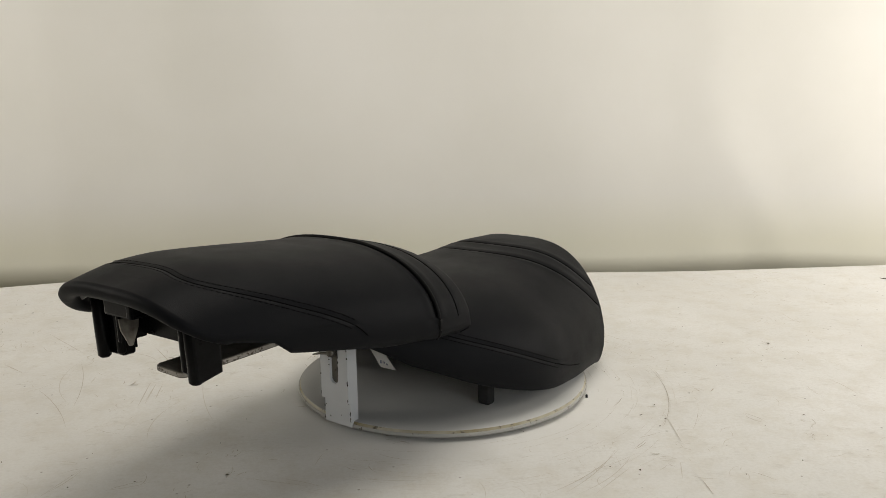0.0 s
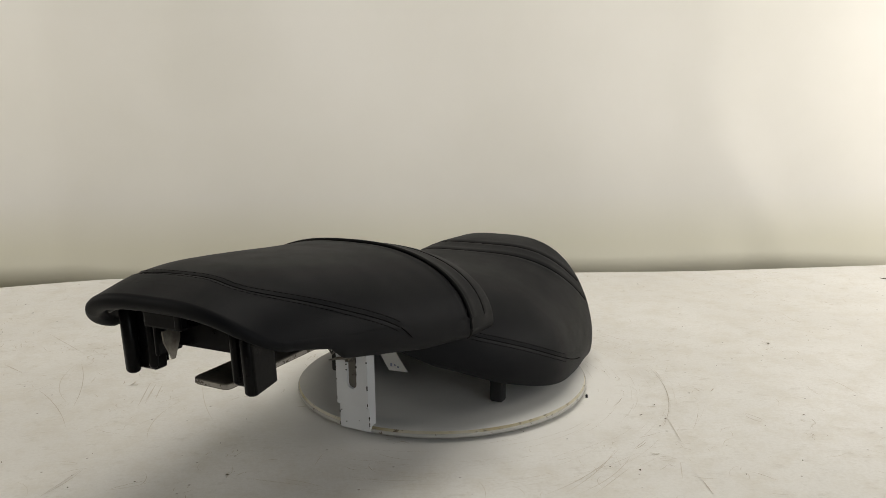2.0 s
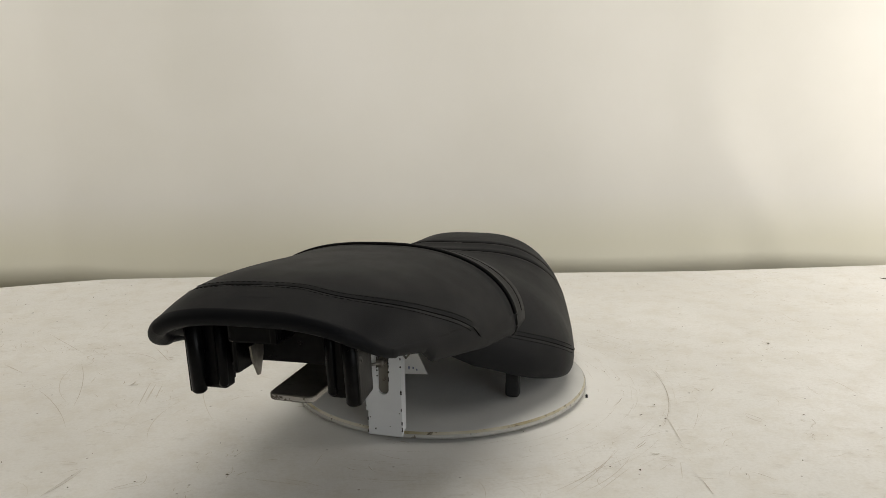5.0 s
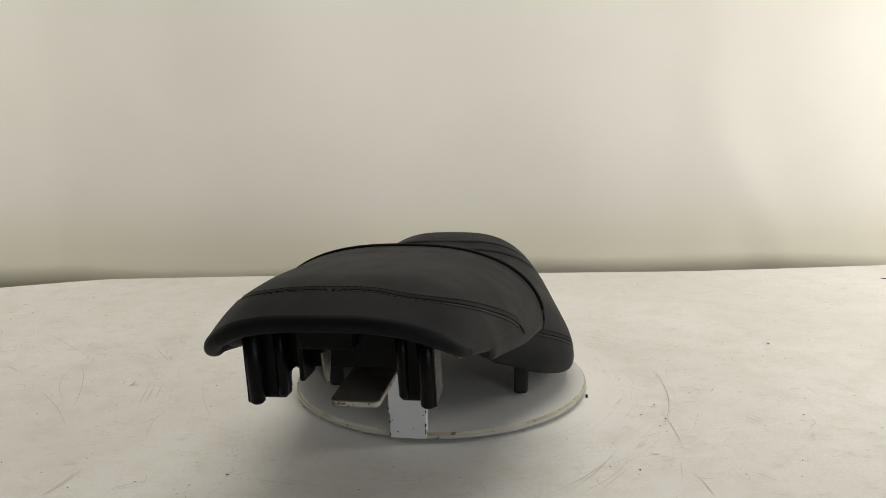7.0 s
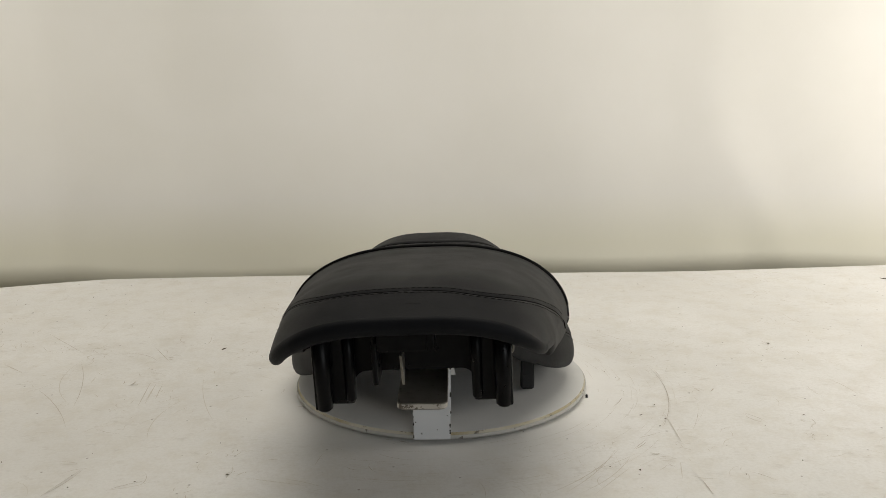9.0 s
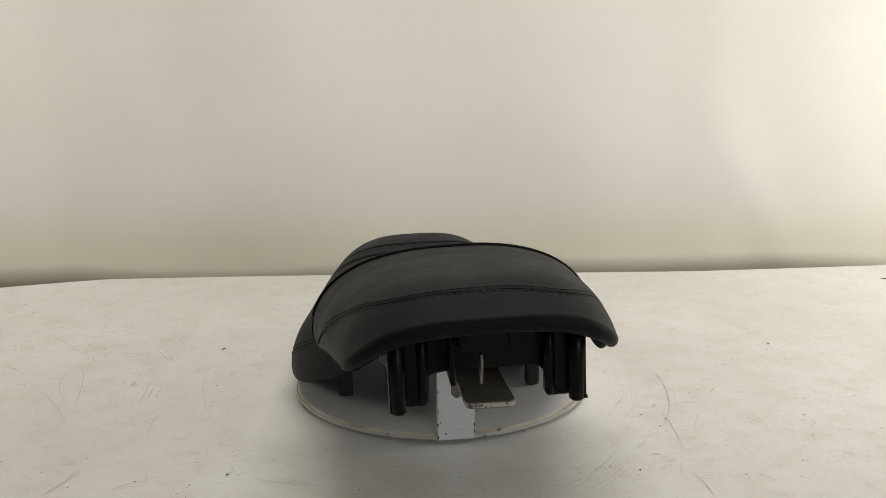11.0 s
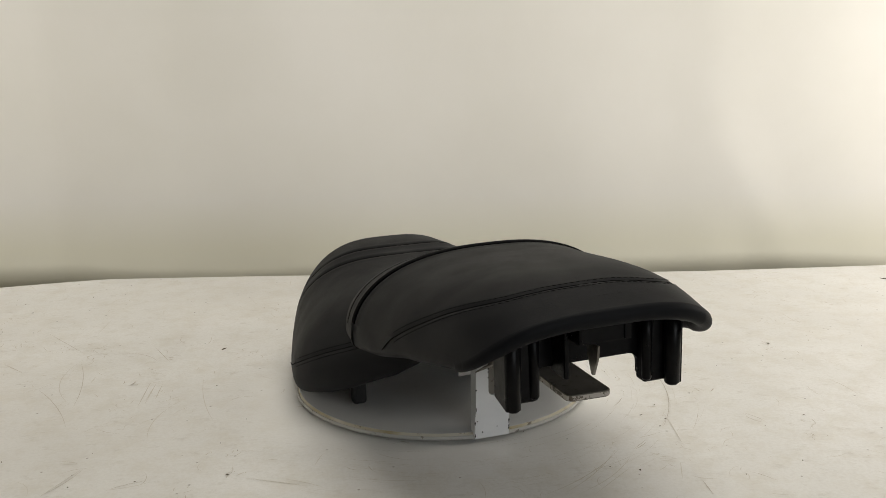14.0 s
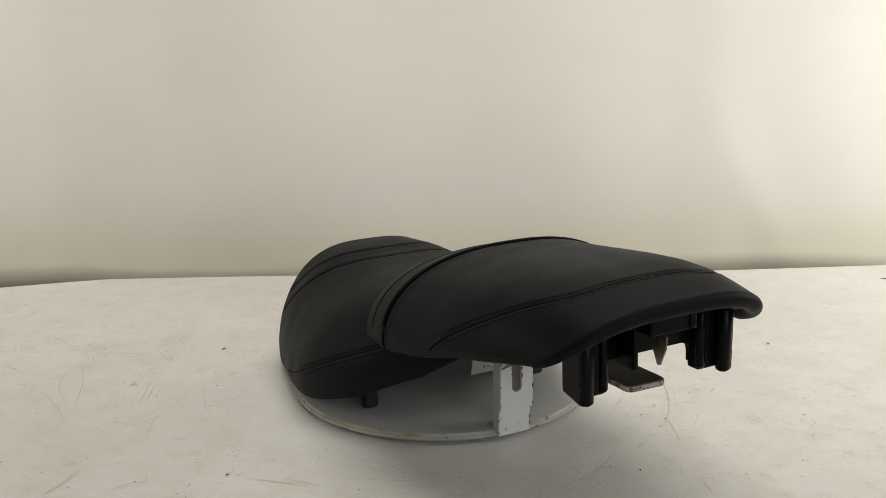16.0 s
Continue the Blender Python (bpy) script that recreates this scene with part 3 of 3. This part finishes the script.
def stitch_mesh(name, cu, runs, pitch=0.0050, offset=0.0043, rows=(-1, 1)):
    """Rows of single raised stitches along seams given as (a, s) curves."""
    verts, faces = [], []
    for a, s in runs:
        P, N = cu.at(a, s), cu.normal(np.clip(a, -0.985, 0.985), s)
        P = P + (wrinkle(P) + 0.0001)[:, None] * N
        d = np.concatenate([[0], np.cumsum(np.linalg.norm(np.diff(P, axis=0), axis=1))])
        at = np.arange(pitch, d[-1] - pitch, pitch)
        p = np.stack([np.interp(at, d, P[:, i]) for i in range(3)], -1)
        n = np.stack([np.interp(at, d, N[:, i]) for i in range(3)], -1)
        t = np.gradient(p, axis=0)
        t /= np.linalg.norm(t, axis=1)[:, None]
        b = np.cross(n, t)
        for side in rows:
            for i in range(len(at)):
                c = p[i] + side * offset * b[i] + 0.0001 * n[i]
                k = len(verts)
                for e, wd, h in ((-0.0019, 0.0003, 0.0002), (0.0, 0.00045, 0.0004), (0.0019, 0.0003, 0.0002)):
                    verts += [c + e * t[i] - wd * b[i], c + e * t[i] + h * n[i], c + e * t[i] + wd * b[i]]
                for j in (0, 3):
                    faces += [(k + j, k + j + 3, k + j + 4, k + j + 1), (k + j + 1, k + j + 4, k + j + 5, k + j + 2)]
    return mesh_of(name, verts, faces, THREAD)


def seam_cord(name, cu, runs, radius=0.0005, lift=-0.0006):
    pieces = []
    for a, s in runs:
        P = cu.at(a, s)
        pieces.append(tube_mesh(name, P + (lift + wrinkle(P))[:, None] * cu.normal(np.clip(a, -0.985, 0.985), s), radius, THREAD, 6))
    return join_meshes(name, pieces, THREAD)


# the seat sits a little crooked on its support: each cushion has its own turn and roll
PILLION = Cushion([0.0999, 0.1115, 0.1200, 0.1285, 0.1351, 0.1405],
                  [0.2153, 0.2239, 0.2267, 0.2245, 0.2209, 0.2169, 0.2134, 0.2102],
                  [0.1835, 0.1772, 0.1694, 0.1621, 0.1563, 0.1486, 0.1407, 0.1353, 0.1301],
                  [3.3734, 2.9767, 2.5343], [1.4546, 1.8719, 2.1765],
                  (-0.4282, -0.0058, 0.0216), (-0.1672, -0.0023, 0.0045), shift=0.0036, yaw=-0.0279, lip=0.055, roll=-0.0338, pivot=0.15)
RIDER = Cushion([0.0613, 0.1092, 0.1485, 0.1691, 0.1641, 0.1519, 0.1381],
                [0.1781, 0.1711, 0.1641, 0.1575, 0.1522, 0.1484, 0.1488, 0.1527, 0.1514],
                [0.1221, 0.0966, 0.0682, 0.0490, 0.0368, 0.0297, 0.0251, 0.0180],
                [1.8516, 2.2545, 2.6374, 2.9900], [2.1177, 1.9770, 1.8143, 1.6770],
                (-0.2111, 0.0191, -0.0213), (0.1918, 0.0009, -0.0067), shift=-0.0019, yaw=0.0028, roll=-0.0200, pivot=0.05)
# the moulded base follows the rear cushion's turn and roll
BASE = pose(0, 0, 0.15, 0, math.degrees(-0.0338), 0) @ pose(0.0036, 0, -0.15) @ pose(0, 0, 0, 0, 0, math.degrees(-0.0279)) @ pose(0.0024, 0.0013, 0.0027)


def on_base(me):
    me.transform(BASE)
    return me


def leg_mesh(side):
    """A hanging moulded leg under the tail: a round post, an outer wall and an inner wing."""
    post = tube_mesh("post", [(side * 0.0690, -0.3985, z) for z in (0.131, 0.133, 0.16, 0.200)], [0.0042, 0.0062, 0.0068, 0.0075], PLASTIC, 14)
    wall = box_mesh("wall", (min(side * 0.0690, side * 0.0760), -0.4035, 0.1320), (max(side * 0.0690, side * 0.0760), -0.3760, 0.200), PLASTIC, 0.0018)
    for v in wall.vertices:
        if v.co.y < -0.39 and v.co.z < 0.15:
            v.co.y += 0.0015
        if v.co.y > -0.39 and v.co.z < 0.15:
            v.co.z += 0.0040
    wing = box_mesh("wing", (min(side * 0.046, side * 0.070), -0.394, 0.1335), (max(side * 0.046, side * 0.070), -0.380, 0.192), PLASTIC, 0.003, 3)
    rib = tube_mesh("rib", [(side * 0.049, -0.393, z) for z in (0.136, 0.138, 0.17, 0.192)], [0.003, 0.0042, 0.0045, 0.005], PLASTIC, 10)
    return join_meshes("leg", [post, wall, wing, rib], PLASTIC)


def pan_mesh(name, cu, scale, s0, s1, arch, lift):
    A, S = np.meshgrid(np.linspace(-1, 1, 61), np.linspace(s0, s1, 41), indexing="ij")
    P = cu.at(A, S)
    E = cu.at(np.ones_like(S), S)
    top = P.copy()
    top[..., 0] = cu.shift + (P[..., 0] - cu.shift) * scale
    top[..., 2] = E[..., 2] + lift + arch * (P[..., 2] - E[..., 2])
    low = top - [0, 0, 0.004]
    n = top.shape[0] * top.shape[1]
    faces = list(grid_faces(61, 41)) + list(grid_faces(61, 41, n))
    idx = np.arange(n).reshape(61, 41)
    for line in (idx[0], idx[-1], idx[:, 0], idx[:, -1]):
        faces += [(line[i], line[i + 1], line[i + 1] + n, line[i] + n) for i in range(len(line) - 1)]
    return mesh_of(name, np.concatenate([top.reshape(-1, 3), low.reshape(-1, 3)]), faces, PLASTIC)


def build_seat():
    seat = tagged(new("motorcycle_seat"), "black vinyl two-piece motorcycle seat with stitched seams, held on the turntable", "motorcycle seat")
    # rear cushion
    b = np.linspace(-1, 1, 321)
    bs = (np.sqrt(b * b + 0.02) - math.sqrt(0.02)) / (math.sqrt(1.02) - math.sqrt(0.02))
    seam = (b * 0.999, np.where(b < 0, knots([0.1550, 0.1590, 0.1746, 0.2117, 0.2677, 0.3359, 0.4107, 0.4909, 0.5805, 0.6560], bs),
                                knots([0.1550, 0.1400, 0.1492, 0.1798, 0.2297, 0.2998, 0.3887, 0.4860, 0.5827, 0.6401], bs)))
    pipe = (np.linspace(-0.997, 0.997, 261), np.ones(261))
    lipseam = (np.linspace(-0.93, 0.93, 241), np.full(241, 1.32))
    grooves = [(PILLION.at(*seam), 0.0006, 0.0020), (PILLION.at(*pipe), 0.0024, 0.0028), (PILLION.at(*lipseam), 0.0005, 0.0018)]
    rear = part("rear_cushion", cushion_mesh("rear_cushion", PILLION, 2.0, grooves, "tail", -0.28, 0.0078, 241, 281, lean=1.0), seat, "arched black vinyl passenger cushion")
    part("stitching", stitch_mesh("stitching", PILLION, [(seam[0][4:-4], seam[1][4:-4])]), rear, "double row of black stitches")["kind"] = "stuff"
    part("seam", seam_cord("seam", PILLION, [seam]), rear)
    cord = PILLION.at(*pipe) + 0.0004 * PILLION.normal(np.clip(pipe[0], -0.985, 0.985), pipe[1])
    tuck = [np.array([[-0.0012 * q, 0.0, -0.004], [-0.0045 * q, 0.0, -0.0085]]) for q in (-1, 1)]
    cord = np.concatenate([(cord[0] + tuck[0])[::-1], cord, cord[-1] + tuck[1]])
    part("piping", tube_mesh("piping", cord, 0.0021, PIPING, 10), rear, "raised black piping")
    part("lip_seam", seam_cord("lip_seam", PILLION, [lipseam], 0.0004, -0.0002), rear)
    # worn embossed mark on the tail panel, as plain bars
    fine = np.linspace(0, 0.5, 4000)
    for k, (u0, u1) in enumerate(((-0.042, -0.034), (-0.030, -0.024), (-0.021, -0.010), (-0.006, 0.003), (0.007, 0.014), (0.018, 0.028), (0.032, 0.040))):
        q = []
        for u, s in ((u0, 0.074), (u1, 0.074), (u1 + 0.0015, 0.106 - 0.005 * (k % 3)), (u0 + 0.0015, 0.106 - 0.005 * (k % 2))):
            a = math.copysign(np.interp(abs(u), PILLION.at(fine, np.full(4000, s))[:, 0], fine), u)
            q.append(PILLION.at(a, s) + 0.00010 * PILLION.normal(np.array(a), np.array(s)))
        low = [p - np.array([0, -0.0006, 0.0006]) for p in q]
        part("embossed_bar", mesh_of("embossed_bar", q + low, [(0, 1, 2, 3), (0, 1, 5, 4), (1, 2, 6, 5), (2, 3, 7, 6), (3, 0, 4, 7)], VINYL, False), rear, "faint embossed bar")
    # front cushion
    def cross(k):
        v = knots(k, bs)
        keep = v < 0.985
        return b[keep] * 0.95, v[keep]

    lat1, lat2 = cross([0.8366, 0.9728, 1.2783]), cross([0.7504, 0.8894, 1.1820])
    t = np.linspace(0.07, 0.925, 161)
    side = np.minimum(knots([0.7454, 0.7961, 0.9615, 1.0643], t), 0.985)
    t, side = t[side < 0.98], side[side < 0.98]
    runs = [(side, t), (-side, t)]
    grooves = [(RIDER.at(*lat1), 0.0013, 0.0024), (RIDER.at(*lat2), 0.0013, 0.0024)] + [(RIDER.at(*r), 0.0006, 0.0020) for r in runs]
    fore = part("front_cushion", cushion_mesh("front_cushion", RIDER, 1.0, grooves, "nose", 0.02, 0.008, 241, 241, 0.0, 0.5, 2.0), seat, "broad black vinyl rider cushion")
    part("stitching", stitch_mesh("stitching", RIDER, runs), fore, "double row of black stitches")["kind"] = "stuff"
    for run in runs:
        part("seam", seam_cord("seam", RIDER, [run]), fore)
    part("cross_seam", seam_cord("cross_seam", RIDER, [lat1], 0.0008, -0.0010), fore)
    part("cross_seam", seam_cord("cross_seam", RIDER, [lat2], 0.0008, -0.0010), fore)
    # moulded base
    part("rear_pan", pan_mesh("rear_pan", PILLION, 0.90, 0.10, 1.0, 0.30, 0.004), seat, "moulded black plastic underside")
    part("front_pan", pan_mesh("front_pan", RIDER, 0.93, 0.01, 0.93, 0.15, 0.006), seat, "moulded black plastic underside")
    foot = [(-0.047, 0.1385)] + [(-0.037 - 0.010 * math.cos(k), 0.1470 + 0.010 * math.sin(k)) for k in np.linspace(0, math.pi / 2, 6)]
    prof = [(-0.053, 0.196), (-0.053, 0.1385)] + foot + [(-x, z) for x, z in foot[::-1]] + [(0.053, 0.1385), (0.053, 0.196)]
    n = len(prof)
    wall = mesh_of("pan_wall", [(x, v, z) for v in (-0.384, -0.378) for x, z in prof], [(i, (i + 1) % n, n + (i + 1) % n, n + i) for i in range(n)] + [tuple(range(n)), tuple(range(n, 2 * n))], PLASTIC, False)
    part("pan_wall", on_base(wall), seat, "black plastic cross wall between the legs")
    aa = np.linspace(-0.44, 0.44, 61)
    tail = PILLION.at(aa, np.zeros(61)) + [0, 0.0155, 0]
    rows = [tail + [0, d, -z] for d, z in ((0.0, 0.002), (0.0, 0.0150), (0.0015, 0.0175), (0.004, 0.0175), (0.005, 0.006))]
    V = np.stack(rows, 1)
    part("pan_lip", mesh_of("pan_lip", V.reshape(-1, 3), grid_faces(61, 5), PLASTIC), seat, "smooth black plastic rim under the tail")
    for sgn in (-1, 1):
        part("wire_clip", on_base(tube_mesh("wire_clip", [(sgn * 0.070, -0.304, 0.160), (sgn * 0.072, -0.304, 0.142), (sgn * 0.075, -0.303, 0.137), (sgn * 0.079, -0.303, 0.142), (sgn * 0.080, -0.302, 0.160)], 0.0011, BARE_STEEL, 6)), seat, "small bent steel wire clip")
        part("leg", on_base(leg_mesh(sgn)), seat, "hanging black plastic leg")
        lug = join_meshes("rubber_foot", [box_mesh("lug", (sgn * 0.109 - 0.0080, -0.058, 0.013), (sgn * 0.109 + 0.0080, -0.044, 0.034), RUBBER, 0.005, 4),
                                          box_mesh("lug", (sgn * 0.109 - 0.0075, -0.057, 0.026), (sgn * 0.109 + 0.0075, -0.045, 0.060), RUBBER, 0.002)], RUBBER)
        lug.transform(pose(0.0, 0.003, 0.0006))
        part("rubber_foot", lug, seat, "small black rubber foot")
    part("latch_box", on_base(box_mesh("latch_box", (-0.0235, -0.4205, 0.1830), (0.019, -0.392, 0.207), PLASTIC, 0.002)), seat)
    part("latch_clip", on_base(box_mesh("latch_clip", (0.0135, -0.4220, 0.1840), (0.0195, -0.4190, 0.198), PLASTIC, 0.0012)), seat, "shiny black plastic clip")
    part("rib", on_base(box_mesh("rib", (-0.0296, -0.4075, 0.1530), (-0.0252, -0.380, 0.198), PLASTIC, 0.0018)), seat)
    prof = ((0.0095, 0.1800), (0.0085, 0.1700), (0.0015, 0.1545))
    hv = [(-0.0062 + x, -0.4085 + sy * h, z) for h, z in prof for sy in (-1, 1) for x in (-0.0009, 0.0009)]
    hf = [(4 * k + p, 4 * k + q, 4 * k + 4 + q, 4 * k + 4 + p) for k in (0, 1) for p, q in ((0, 1), (1, 3), (3, 2), (2, 0))] + [(8, 9, 11, 10), (0, 1, 3, 2)]
    hook = mesh_of("striker_hook", hv, hf, BARE_STEEL, False)
    part("striker_hook", on_base(hook), seat, "pointed bare metal striker hook")
    # paper tag
    w = np.linspace(0, 1, 16)
    cl = np.stack([0.011 * w - 0.001, -0.131 + 0.0315 * w ** 1.2, 0.115 - 0.066 * w], -1)
    wd = np.stack([0.0165 - 0.0005 * w, -0.007 + 0.0015 * w, 0.003 * w], -1)
    V = np.stack([cl - wd, cl, cl + wd], 1)
    V2 = V + [0, 0.0005, 0]
    tag = part("paper_tag", mesh_of("paper_tag", np.concatenate([V.reshape(-1, 3), V2.reshape(-1, 3)]), np.concatenate([grid_faces(16, 3), grid_faces(16, 3, 48)]), PAPER), seat, "white paper tag with a short handwritten mark")
    for k, (du, dz) in enumerate(((-0.004, 0.0), (0.001, 0.001), (0.005, -0.0005))):
        c = cl[13]
        part("ink_bar", box_mesh("ink_bar", (c[0] + du - 0.0008, c[1] - 0.0012, c[2] + dz - 0.0018), (c[0] + du + 0.0008, c[1] - 0.0006, c[2] + dz + 0.0018 - 0.0008 * k), INK, 0), tag)
    return seat


build_room()
build_backcloth()
build_table()
build_scratches()
TURNTABLE = build_turntable()
SEAT = build_seat()
# added dark nub of no known kind, for a still dark spot by the rim
tagged(new("dark_nub", lathe("dark_nub", [(0.0003, 0.0036), (0.0010, 0.0036), (0.0014, 0.003), (0.0014, 0.0), (0.0003, 0.0)], RUBBER, 0.1658, -0.0535, 16)), "tiny dark nub added beside the turntable", "rubber stop")


def motions():
    """Turntable and seat turn together at an even pace."""
    times = [0.5 * k for k in range(33)]
    turn = lambda t: pose(0.003, -0.0008, 0, 0, 0, 4.081 * (t - 8.98) - 1.084)
    walk(TURNTABLE, [(t, turn(t) @ pose(-0.0154, 0, 0)) for t in times])
    walk(SEAT, [(t, turn(t) @ pose(-0.0149, -0.0031, -0.0006)) for t in times])



motions()
